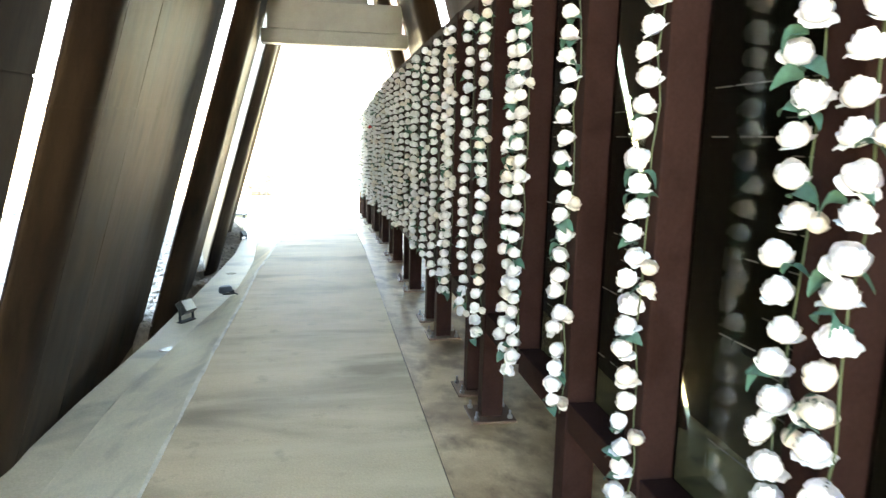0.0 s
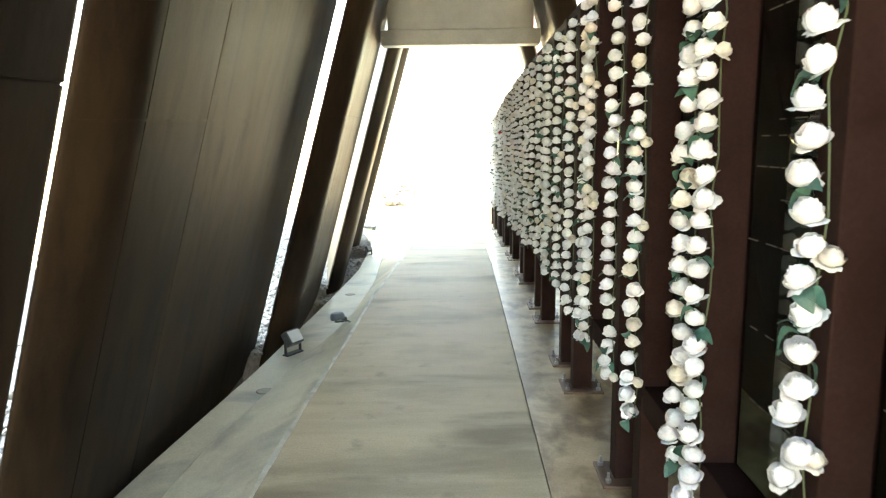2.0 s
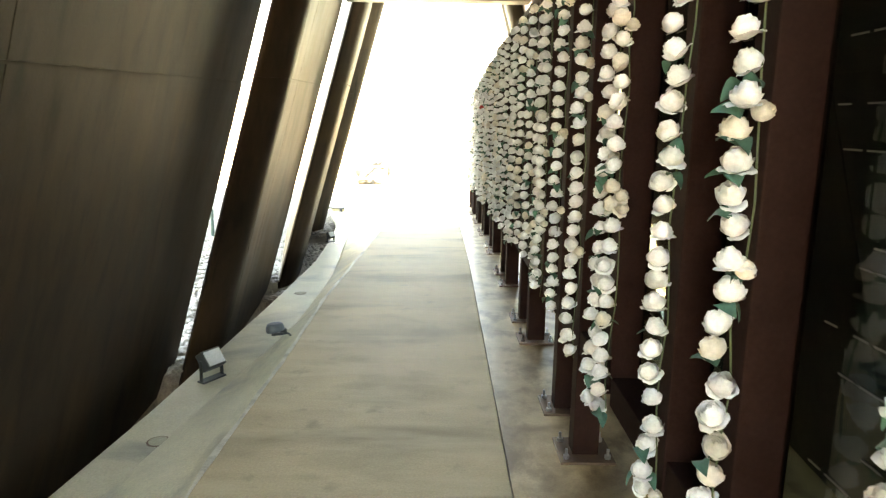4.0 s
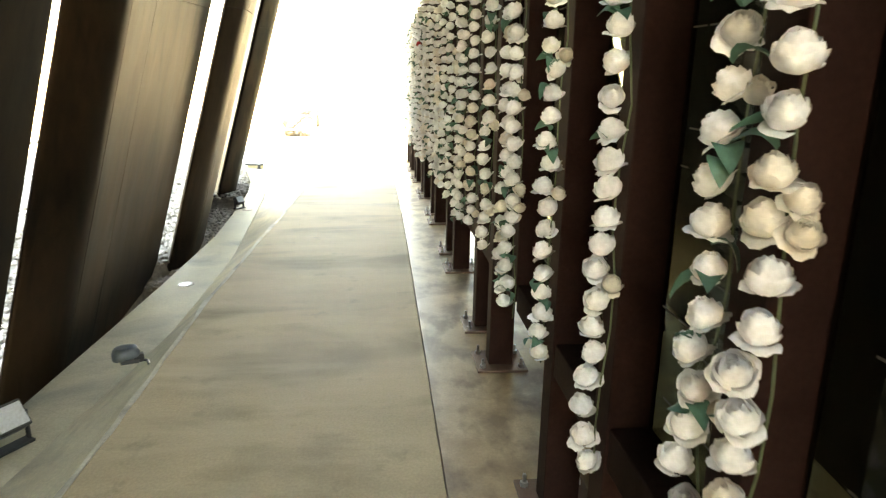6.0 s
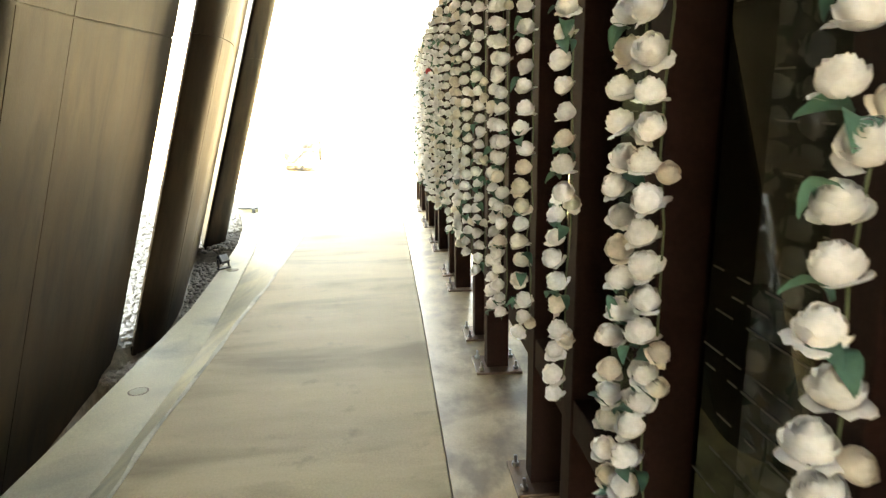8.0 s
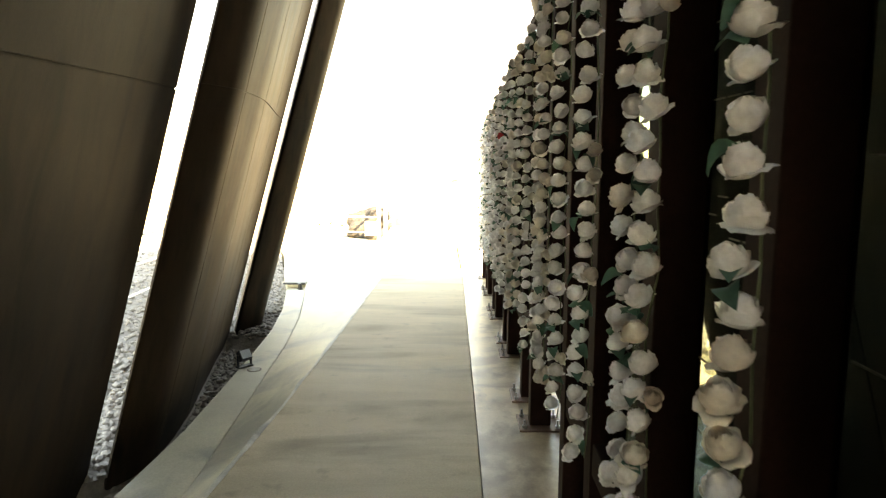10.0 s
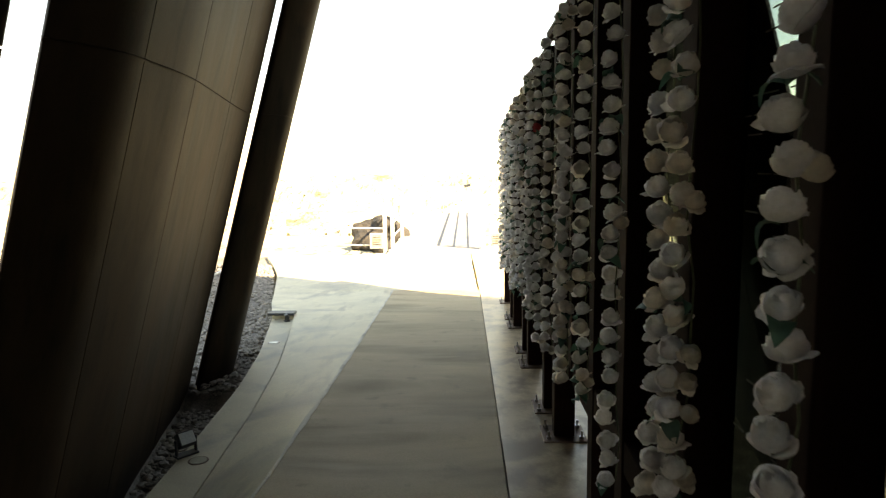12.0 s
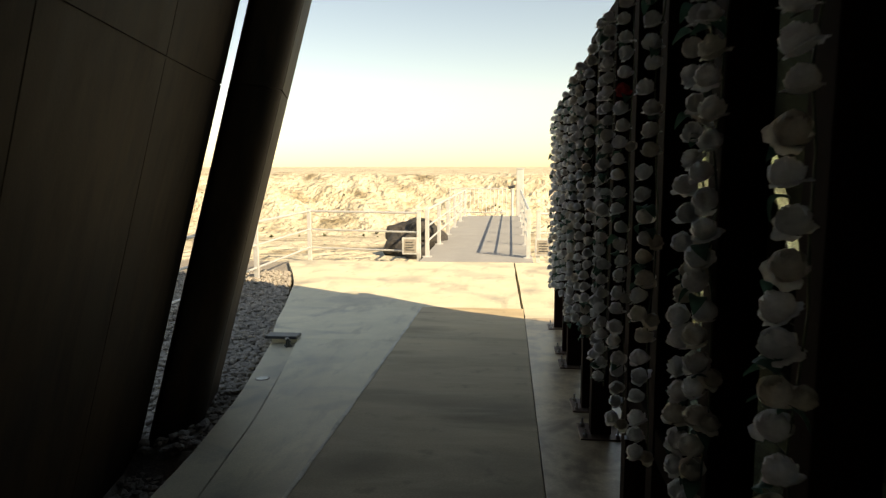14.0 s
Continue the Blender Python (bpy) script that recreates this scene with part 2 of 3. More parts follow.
def build_floors():
    ob = part("path", slab(bmesh.new(), span(-9, 18.0, 0.09), lambda y: path_l(y), lambda y: PATH_R - 0.003 - 0.006 * max(0.0, noise.noise(Vector((0.3, y * 4.1, 2.2))) + 0.1), lambda x, y: floor_z(y)), PATH_CONCRETE)
    tagged(ob, "smooth worn grey concrete walkway between lighter strips", "path", kind="structure")
    ob = part("pavement", slab(bmesh.new(), span(-9, 16.0, 0.4), lambda y: inner_x(y) + lerp_table([(9.0, 0.001), (10.5, 0.005)], y), lambda y: path_l(y) - 0.008,
                               lambda x, y: floor_z(y) + (strip_z(y) - 0.006 - floor_z(y)) * min(1.0, max(0.0, (16.0 - y) / 1.4)) * ((path_l(y) - x) / (path_l(y) - inner_x(y))) ** 1.0 if x < path_l(y) - 0.01 else floor_z(y), across=5), SIDE_CONCRETE)
    tagged(ob, "pale concrete side slab sloping off from the walkway", "pavement", kind="structure")
    ob = part("kerb_strip", slab(bmesh.new(), span(-9, 15.98, 0.3), outer_x, lambda y: inner_x(y) - lerp_table([(9.0, 0.001), (10.5, 0.005)], y), lambda x, y: strip_z(y) - 0.008), KERB_CONCRETE)
    tagged(ob, "pale curved concrete kerb strip along the gravel bed", "kerb", kind="structure")
    ob = part("pavement", slab(bmesh.new(), span(-9, 17.4, 0.5), lambda y: PATH_R + 0.0025, lambda y: 2.3, lambda x, y: floor_z(y)), STRIP_CONCRETE)
    tagged(ob, "stained tan concrete strip under the memorial panels", "pavement", kind="structure")
    arc = [(16.0, -2.03), (16.9, -2.3), (18.3, -2.65), (19.6, -2.98), (20.7, -3.37), (21.7, -3.77), (22.1, -3.9)]
    ob = part("pavement", slab(bmesh.new(), span(16.004, 17.998, 0.2), lambda y: lerp_table(arc, y), lambda y: path_l(y) - 0.008, lambda x, y: floor_z(y), across=4), SIDE_CONCRETE)
    tagged(ob, "pale concrete slab beside the end of the walkway", "pavement", kind="structure")
    joint = lambda y: PATH_R - 0.02 * max(0, y - 17.4)
    ob = part("pavement", slab(bmesh.new(), span(18.003, 22.1, 0.3), lambda y: lerp_table(arc, y), lambda y: joint(y) - 0.02 - 0.012 * noise.noise(Vector((3.3, y * 2.7, 0.4))), lambda x, y: floor_z(y), across=4), SIDE_CONCRETE)
    tagged(ob, "sunlit pale concrete forecourt before the footbridge", "pavement", kind="structure")
    ob = part("pavement", slab(bmesh.new(), span(17.404, 22.1, 0.3), lambda y: joint(y) + 0.014 + 0.012 * noise.noise(Vector((7.3, y * 2.7, 0.4))), lambda y: 2.3, lambda x, y: floor_z(y), across=4), SIDE_CONCRETE)
    tagged(ob, "sunlit pale concrete slab beyond a dark joint", "pavement", kind="structure")


def ground_height(x, y):
    z = -0.52
    if -6.2 < x < 3 and y < 21:
        return -1.35
    far = max(0.0, y - 26) + max(0.0, abs(x) - 9) * 0.6
    z -= min(1.6, far * 0.09)
    # a shallow pit beside the footbridge
    hollow = math.exp(-(((x + 2.6) / 2.9) ** 4 + ((y - 27.0) / 3.1) ** 4))
    z -= 0.12 * hollow
    if y > 38:
        # a cut bank with slanting gullies below a level plain
        slant = x * 0.55 + y * 0.5
        gully = abs(noise.noise(Vector((slant * 0.55, y * 0.05, 4.1)))) + 0.5 * abs(noise.noise(Vector((slant * 1.5, y * 0.2, 1.7))))
        rough = noise.fractal(Vector((x * 0.35, y * 0.35, 0.3)), 0.8, 2.2, 6)
        u = (y - 43 - 2.5 * math.sin(x * 0.06) - 4.2 * gully) / 13
        u = min(1.0, max(0.0, u))
        brow = 0.95 + 0.12 * noise.noise(Vector((x * 0.12, y * 0.04, 2.0))) - (0.3 if x > 3 else 0.0) * min(1, (x - 3) / 8)
        z += (brow - z) * (u * u * (3 - 2 * u)) + 0.28 * rough * math.sin(math.pi * min(1, u * 1.05)) * (u > 0)
    return z


def build_ground():
    bm = bmesh.new()
    xs = [-3000, -900, -300, -140, -100] + span(-80, -31, 1.6) + span(-30, 30, 0.4) + span(31, 80, 1.6) + [100, 140, 300, 900, 3000]
    ys = [-600, -120, -40] + span(-20, 22, 1.0) + span(22.3, 31, 0.3) + span(32, 40, 1.0) + span(40.5, 60, 0.4) + span(61, 80, 2) + span(84, 130, 6.0) + [150, 200, 300, 500, 900, 1800, 4500]
    grid = [[bm.verts.new((x, y, ground_height(x, y))) for x in xs] for y in ys]
    for r, s in zip(grid, grid[1:]):
        for i in range(len(xs) - 1):
            bm.faces.new((r[i], r[i + 1], s[i + 1], s[i]))
    ob = part("ground", bm, EARTH, smooth=True)
    tagged(ob, "bare yellow mine earth reaching to the horizon", "ground", kind="structure")


build_floors()
build_ground()


# ---- leaning steel walls ----
LEAN = 0.285
REF = 1.94
MID = 0.145
# plan of each blade at the height REF: outer tip, corridor corner and points along its corridor face, as x, y; the seam's height; the upright joints
BLADES = [
    ([(-1.12, -0.5), (-1.02, -0.25), (-1.1, 1.0), (-1.275, 3.7)], 1.68, (-0.1, 0.6)),
    ([(-1.10, 3.36), (-0.98, 3.62), (-1.0, 4.2), (-1.13, 5.96), (-1.24, 7.58)], 1.68, (3.75, 4.45)),
    ([(-1.10, 7.27), (-0.91, 7.6), (-1.02, 8.4), (-1.18, 10.37)], 1.85, (7.72, 8.36)),
    ([(-1.07, 10.32), (-0.94, 10.68), (-0.985, 11.39), (-1.36, 13.19), (-1.45, 13.76)], 1.94, (10.83, 11.5, 12.68)),
    ([(-1.37, 13.65), (-1.17, 14.03), (-1.375, 14.78)], 1.94, (14.12,))]
# the wall behind the panels runs on to the forecourt
FAR_BLADES = [
    # unseen blade behind the start, added to keep light off the opposite wall
    ([(-1.12, -2.6), (-1.02, -2.35), (-1.1, -1.6), (-1.19, -0.62)], 1.68, (-2.2, -1.5)),
    ([(-1.12, -0.5), (-1.02, -0.25), (-1.1, 1.0), (-1.225, 3.64)], 1.68, (-0.1, 0.6)),
    ([(-1.10, 3.36), (-0.98, 3.62), (-1.0, 4.2), (-1.13, 5.96), (-1.31, 7.82)], 1.68, (3.75, 4.45)),
    ([(-1.10, 7.27), (-0.91, 7.6), (-1.02, 8.4), (-1.18, 10.34)], 1.94, (7.72, 8.36)),
    ([(-1.096, 10.42), (-0.94, 10.74), (-0.985, 11.39), (-1.384, 13.19), (-1.54, 13.9)], 1.94, (10.9, 12.4)),
    ([(-1.45, 13.8), (-1.29, 14.12), (-1.71, 16.0)], 1.94, (14.3, 15.0))]


def rounded(corners, radii, steps=6):
    """The closed outline through the corners, each one rounded off by its radius."""
    out = []
    n = len(corners)
    for i, (c, r) in enumerate(zip(corners, radii)):
        p, q = corners[i - 1], corners[(i + 1) % n]
        a, b = (p - c).normalized(), (q - c).normalized()
        s, e = c + a * min(r, (p - c).length * 0.45), c + b * min(r, (q - c).length * 0.45)
        if r < 0.001:
            out.append(c)
            continue
        for k in range(steps + 1):
            t = k / steps
            out.append(s * (1 - t) ** 2 + c * 2 * t * (1 - t) + e * t * t)
    return out


def blade_section(points, thick=0.3):
    """Plan outline of one hollow blade: a slanted nose, a long face and a rounded far edge."""
    pts = [Vector(p) for p in points]
    far = pts[-1] + Vector((-thick, -0.06))
    return rounded(pts + [far], [0.08, 0.13] + [0.3] * (len(pts) - 3) + [0.07, 0.06])


def panel_mesh(outline, low, high, side, y0, y1):
    """The stretch of a blade between the levels low(y) and high(y) and from y0 to y1, as a closed shell."""
    bm = bmesh.new()
    rings = []
    for level in (low, high):
        ring = []
        for p in outline:
            z = level(p.y)
            x = p.x + (z - REF) * LEAN
            ring.append(bm.verts.new((x if side < 0 else 2 * MID - x, p.y, z)))
        rings.append(ring)
    n = len(outline)
    for i in range(n):
        j = (i + 1) % n
        bm.faces.new((rings[0][i], rings[0][j], rings[1][j], rings[1][i]))
    bm.faces.new(rings[0])
    bm.faces.new(rings[1])
    for y, way in ((y0, -1), (y1, 1)):
        r = bmesh.ops.bisect_plane(bm, geom=bm.verts[:] + bm.edges[:] + bm.faces[:], plane_co=(0, y, 0), plane_no=(0, way, 0), clear_outer=True)
        cut = [e for e in r["geom_cut"] if isinstance(e, bmesh.types.BMEdge)]
        if cut:
            bmesh.ops.holes_fill(bm, edges=cut)
    bmesh.ops.recalc_face_normals(bm, faces=bm.faces)
    return bm


def shade_flat_sides(ob):
    """Smooth shading round the bends, sharp at the cut edges."""
    for p in ob.data.polygons:
        p.use_smooth = abs(p.normal.z) < 0.9 and abs(p.normal.y) < 0.999
    ob.data.set_sharp_from_angle(angle=radians(35))


def build_blade(points, seam, joints, side):
    blade = new("steel_blade")
    tagged(blade, "tall rusted weathering-steel blade leaning over the walkway", "wall panel", "leaning steel blades")
    outline = blade_section(points)
    cuts = [-99, *joints, 99]
    # the lower seams climb a little along their blades
    rate = 0.035 if seam < 1.9 else 0.0
    rise = lambda y: seam + rate * (y - points[1][1] - 1.0)
    # the unseen tops are run up to 5.9 to shut out sky light
    for low, high in ((lambda y: -1.3, lambda y: rise(y) - 0.006), (lambda y: rise(y) + 0.006, lambda y: 5.9)):
        for c, d in zip(cuts, cuts[1:]):
            shade_flat_sides(part("panel", panel_mesh(outline, low, high, side, c + 0.004, d - 0.004), CORTEN, blade))
    # the frame inside, which closes the joints
    mid = sum(outline, Vector((0, 0))) / len(outline)
    inner = [p + Vector((-0.008 if p.x > mid.x - 0.5 else 0.008, 0)) + (mid - p).normalized() * 0.006 for p in outline]
    part("frame", panel_mesh(inner, lambda y: -1.29, lambda y: 5.88, side, -99, 99), CORTEN, blade)
    return blade


for points, seam, joints in BLADES:
    build_blade(points, seam, joints, -1)
for points, seam, joints in FAR_BLADES:
    build_blade(points, seam, joints, 1)


def build_beam(y, z0, z1):
    """Cross beam between the leaning walls: a web plate over a lower flange plate, bolted."""
    beam = new("cross_beam")
    tagged(beam, "grey bolted steel cross beam between the leaning walls", "beam")
    half = lambda z: 1.24 + (2.77 - z) * LEAN - 0.25
    zc = (z0 + z1) / 2
    part("web", box(bmesh.new(), MID - half(zc), MID + half(zc), y, y + 0.16, z0 + 0.19, z1, 0.01), GREY_BEAM, beam)
    part("flange", box(bmesh.new(), MID - half(z0), MID + half(z0), y - 0.03, y + 0.19, z0, z0 + 0.186, 0.01), GREY_BEAM, beam)
    for x in (-0.68, 0.0, 0.68):
        for z in (z0 + 0.1, z0 + 0.3, z1 - 0.08):
            bm = bmesh.new()
            f = y - 0.03 if z < z0 + 0.19 else y
            tube(bm, (MID + x, f - 0.015, z), (MID + x, f + 0.01, z), 0.022, 6)
            part("bolt", bm, GREY_BEAM, beam)


build_beam(9.8, 2.77, 3.34)
build_beam(13.1, 3.72, 4.2)

# ---- memorial panels ----
ROW_X = 0.9
TOP, RAIL = 2.36, 0.56
FIRST, LAST = -13, 22
NUDGE = {-7: -0.13, -6: -0.08, -5: -0.03, -4: 0.06, -3: 0.09, -2: -0.02, -1: 0.05, 2: 0.05}


def garland_y(i):
    """Each post carries its garland on its corridor face; the bays repeat in threes."""
    return 3.0 + 1.652 * ((i + 4) // 3) + (0.0, 0.6, 1.11)[(i + 4) % 3] + NUDGE.get(i, 0.0)


def post_y(i):
    return garland_y(i) + 0.035


def build_frame(i, last=False):
    """One panel module: three posts, rails and three glazed bays on two footed legs; the last one ends at its third post. i is the index of its first post."""
    y0, y1, y2, y3 = post_y(i), post_y(i + 1), post_y(i + 2), post_y(i + 3)
    bays = ((y0, y1), (y1, y2)) if last else ((y0, y1), (y1, y2), (y2, y3))
    zf = floor_z((y0 + y2) / 2)
    frame_ob = new("memorial_panel")
    tagged(frame_ob, "brown steel memorial frame with etched glass panes on bolted feet", "memorial panel", "memorial panels")
    for j, y in enumerate((y0, y1, y2)):
        foot = floor_z(y) if j != 1 else zf + RAIL
        part("post", box(bmesh.new(), ROW_X - 0.06, ROW_X + 0.06, y - 0.05, y + 0.05, foot + 0.012, zf + TOP, 0.004), STEEL_BROWN, frame_ob)
    for z in (RAIL, TOP - 0.05):
        for a, b in bays:
            part("rail", box(bmesh.new(), ROW_X - 0.055, ROW_X + 0.055, a + 0.052, b - 0.052, zf + z - 0.06 * (z == RAIL), zf + z + 0.05, 0.004), STEEL_BROWN, frame_ob)
    for a, b in bays:
        pane = part("glass_pane", box(bmesh.new(), ROW_X + 0.042, ROW_X + 0.052, a + 0.046, b - 0.046, zf + RAIL + 0.045, zf + TOP - 0.095), GLASS, frame_ob, "clear greenish glass with rows of etched names")
        pane.visible_shadow = False
        bm = bmesh.new()
        rng = random.Random(i * 7 + int(a * 100))
        for k in range(38):
            z = zf + TOP - 0.2 - k * 0.04
            y = a + 0.07
            while y < b - 0.1:
                w = rng.uniform(0.03, 0.075)
                box(bm, ROW_X + 0.039, ROW_X + 0.041, y, min(y + w, b - 0.06), z, z + 0.0032)
                y += w + rng.choice((0.015, 0.015, 0.05))
                if rng.random() < 0.3:
                    break
        tagged(part("lettering", bm, ETCH, pane), kind="stuff")
    for y in (y0, y2):
        z = floor_z(y)
        plate = part("base_plate", box(bmesh.new(), ROW_X - 0.125, ROW_X + 0.125, y - 0.125, y + 0.125, z, z + 0.014, 0.003), PLATE, frame_ob)
        for dx in (-0.095, 0.095):
            for dy in (-0.085, 0.085):
                bm = bmesh.new()
                tube(bm, (ROW_X + dx, y + dy, z + 0.014), (ROW_X + dx, y + dy, z + 0.03), 0.015, 6)
                tube(bm, (ROW_X + dx, y + dy, z + 0.03), (ROW_X + dx, y + dy, z + 0.06), 0.007, 6)
                part("bolt", bm, BOLT, plate, "bright zinc bolt")


for i in range(-14, 20, 3):
    build_frame(i, i == 19)


# ---- rose garlands ----
def rose_mesh(seed):
    """A full fabric rose: a tight bud in a dome of overlapping petals, the outer ones turned down to pointed tips. Its axis is +z."""
    rng = random.Random(seed)
    bm = bmesh.new()
    root = bm.verts.new((0, 0, -0.031))
    # petals, widest radius, height of the rim, how far it closes over the bud, how far it rolls outwards, pointedness
    whorls = ((3, 0.013, 0.036, 0.7, 0.0, 0.0), (3, 0.023, 0.037, 0.55, 0.0, 0.0), (3, 0.031, 0.034, 0.4, 0.0, 0.1), (4, 0.036, 0.027, 0.25, 0.1, 0.3), (4, 0.038, 0.015, 0.1, 0.3, 0.6), (3, 0.034, -0.006, 0.0, 1.0, 1.1))
    for k, (count, radius, height, close, roll, point) in enumerate(whorls):
        turn = rng.uniform(0, 6.28)
        for c in range(count):
            if k == 5 and rng.random() < 0.35:
                continue
            a0 = turn + 2 * math.pi * c / count + rng.uniform(-0.25, 0.25)
            half = math.pi / count * rng.uniform(1.2, 1.5)
            top = height + rng.uniform(-0.003, 0.003)
            out = roll * rng.uniform(0.6, 1.3)
            ruffle, grow = rng.uniform(0, 6.28), rng.uniform(0.94, 1.07)
            before = None
            for u in range(1, 7):
                s = (u / 6) ** 0.85
                row = []
                for v in range(6):
                    w = v / 2.5 - 1
                    t = max(0.0, s - 0.62) / 0.38
                    ang = a0 + w * half * (0.45 + 0.55 * math.sin(math.pi * min(1, s) * 0.62)) * (1 - 0.45 * min(1.0, point) * t)
                    r = 0.005 + (radius * grow - 0.005) * math.sin(min(1.0, s * 1.3) * math.pi / 2) ** 0.8
                    r *= 1 - close * (max(0.0, s - 0.4) / 0.6) ** 2
                    tip = point * (1 - abs(w)) ** 1.6 * t
                    r += out * 0.013 * t + 0.006 * tip + 0.0022 * math.sin(w * 4.2 + ruffle) * s + 0.0025 * w * s
                    z = -0.03 + (top + 0.03) * s ** 1.25 - out * 0.011 * t * t - 0.005 * tip - 0.006 * abs(w) ** 2.5 * s + 0.0015 * math.sin(w * 5.1 - ruffle) * t
                    row.append(bm.verts.new((r * math.cos(ang), r * math.sin(ang), z)))
                for v in range(5):
                    bm.faces.new((before[v], row[v], row[v + 1], before[v + 1]) if before else (root, row[v], row[v + 1]))
                before = row
    me = bpy.data.meshes.new("rose")
    bm.to_mesh(me)
    bm.free()
    me.materials.append(PETAL)
    for p in me.polygons:
        p.use_smooth = True
    return me


def leaf_mesh(seed):
    rng = random.Random(seed)
    bm = bmesh.new()
    length, width = rng.uniform(0.042, 0.054), rng.uniform(0.034, 0.044)
    rows = []
    for u in range(6):
        s = u / 5
        w = width / 2 * math.sin(math.pi * (0.05 + 0.92 * s) ** 0.85) ** 0.7
        lift = 0.016 * math.sin(s * math.pi) - 0.02 * s * s
        rows.append([bm.verts.new((x * w, s * length, lift + abs(x) * 0.006)) for x in (-1, 0, 1)])
    for p, q in zip(rows, rows[1:]):
        for v in range(2):
            bm.faces.new((p[v], p[v + 1], q[v + 1], q[v]))
    me = bpy.data.meshes.new("leaf")
    bm.to_mesh(me)
    bm.free()
    me.materials.append(LEAF)
    for p in me.polygons:
        p.use_smooth = True
    return me


ROSES = [rose_mesh(s) for s in range(7)]
LEAVES = [leaf_mesh(s) for s in range(4)]
CREAM_ROSES = [me.copy() for me in ROSES[:4]]
for me in CREAM_ROSES:
    me.materials[0] = CREAM_PETAL
RED_ROSE = ROSES[0].copy()
RED_ROSE.materials[0] = RED_PETAL


def build_garland(x, y, z_top, z_low, seed, red_at=None):
    rng = random.Random(seed)
    g = new("rose_garland")
    g.location = (x, y, z_low)
    tagged(g, "garland of white artificial roses with green leaves hung on a post", "garland", "rose garlands on the memorial panels")
    length = z_top - z_low
    bm = bmesh.new()
    n = int(length / 0.12)
    before = None
    for i in range(n + 1):
        q = (rng.uniform(-0.012, 0.012), rng.uniform(-0.015, 0.015), length * (1 - i / n))
        ring = [bm.verts.new((q[0] + 0.018 + 0.0025 * math.cos(k * 1.2566), q[1] + 0.0025 * math.sin(k * 1.2566), q[2])) for k in range(5)]
        if before:
            for k in range(5):
                bm.faces.new((before[k], ring[k], ring[(k + 1) % 5], before[(k + 1) % 5]))
        before = ring
    part("stem", bm, STEM, g, "thin green garland stem")
    z = length - 0.02
    cream = rng.choice((0.0, 0.08, 0.3))
    while z > 0.0:
        kin = CREAM_ROSES if rng.random() < cream else ROSES
        me = kin[rng.randrange(len(kin))]
        if red_at is not None and abs(z + z_low - red_at) < 0.045:
            me, red_at = RED_ROSE, None
        yaw = rng.uniform(-60, 60) + 205
        tilt = rng.uniform(4, 50)
        m = Matrix.Translation((rng.uniform(-0.022, 0.0), rng.uniform(-0.022, 0.022), z)) @ Euler((0, radians(tilt), radians(yaw))).to_matrix().to_4x4() @ pose(0, 0, 0, 0, 0, rng.uniform(0, 360)) @ Matrix.Scale(rng.uniform(0.68, 0.8), 4)
        share("rose", me, g, m)
        if rng.random() < 0.12:
            # a rose turned to the post, half hidden behind the others
            m = Matrix.Translation((0.018, rng.uniform(-0.035, -0.015), z - rng.uniform(0.0, 0.03))) @ Euler((0, radians(rng.uniform(20, 60)), radians(rng.uniform(240, 320)))).to_matrix().to_4x4() @ Matrix.Scale(rng.uniform(0.52, 0.62), 4)
            share("rose", CREAM_ROSES[rng.randrange(4)], g, m)
        if rng.random() < 0.32:
            for _ in range(rng.choice((1, 2, 2))):
                a = rng.choice((rng.uniform(95, 150), rng.uniform(240, 330)))
                m = Matrix.Translation((-0.012, 0, z - rng.uniform(0.02, 0.05))) @ Euler((radians(rng.uniform(-35, 35)), radians(rng.uniform(-40, 40)), radians(a - 90))).to_matrix().to_4x4()
                share("leaf", LEAVES[rng.randrange(4)], g, m)
        z -= rng.uniform(0.060, 0.074)
    return g


GARLAND_X = 0.802
for i in range(FIRST, LAST):
    y = garland_y(i)
    zf = floor_z(y)
    top = zf + TOP - 0.1
    rng = random.Random(100 + i)
    if i % 3 == 2:
        build_garland(GARLAND_X, y - 0.065, top, zf + rng.uniform(0.48, 0.56), 500 + i)
        build_garland(GARLAND_X, y + 0.065, top, zf + rng.uniform(0.48, 0.56), 700 + i)
    else:
        build_garland(GARLAND_X, y, top, zf + rng.uniform(0.45, 0.6), 500 + i, 1.71 if i == 13 else None)


# ---- floodlights and recessed rings ----
def build_floodlight(x, y, z, turn, size=1.0):
    ob = new("floodlight")
    ob.matrix_world = pose(x, y, z, 0, 0, turn)
    tagged(ob, "small dark floodlight on a bracket on the concrete kerb", "floodlight", "floodlights along the kerb")
    s = size
    bm = box(bmesh.new(), -0.06 * s, 0.06 * s, -0.03 * s, 0.03 * s, -0.05 * s, 0.05 * s, 0.008)
    bmesh.ops.transform(bm, matrix=pose(0, 0, 0.11 * s, -35, 0, 0), verts=bm.verts)
    head = part("housing", bm, LAMP_BODY, ob)
    bm = box(bmesh.new(), -0.05 * s, 0.05 * s, -0.036 * s, -0.03 * s, -0.04 * s, 0.04 * s)
    bmesh.ops.transform(bm, matrix=pose(0, 0, 0.11 * s, -35, 0, 0), verts=bm.verts)
    part("lens", bm, LAMP_LENS, head, "pale glass lens")
    for k in (-1, 1):
        part("bracket", box(bmesh.new(), k * 0.068 * s - 0.004, k * 0.068 * s + 0.004, -0.012, 0.012, 0.012, 0.12 * s), LAMP_BODY, ob)
    part("foot", box(bmesh.new(), -0.075 * s, 0.075 * s, -0.03, 0.03, 0, 0.012), LAMP_BODY, ob)


build_floodlight(-1.28, 6.56, strip_z(6.5) - 0.008, 60, 1.25)


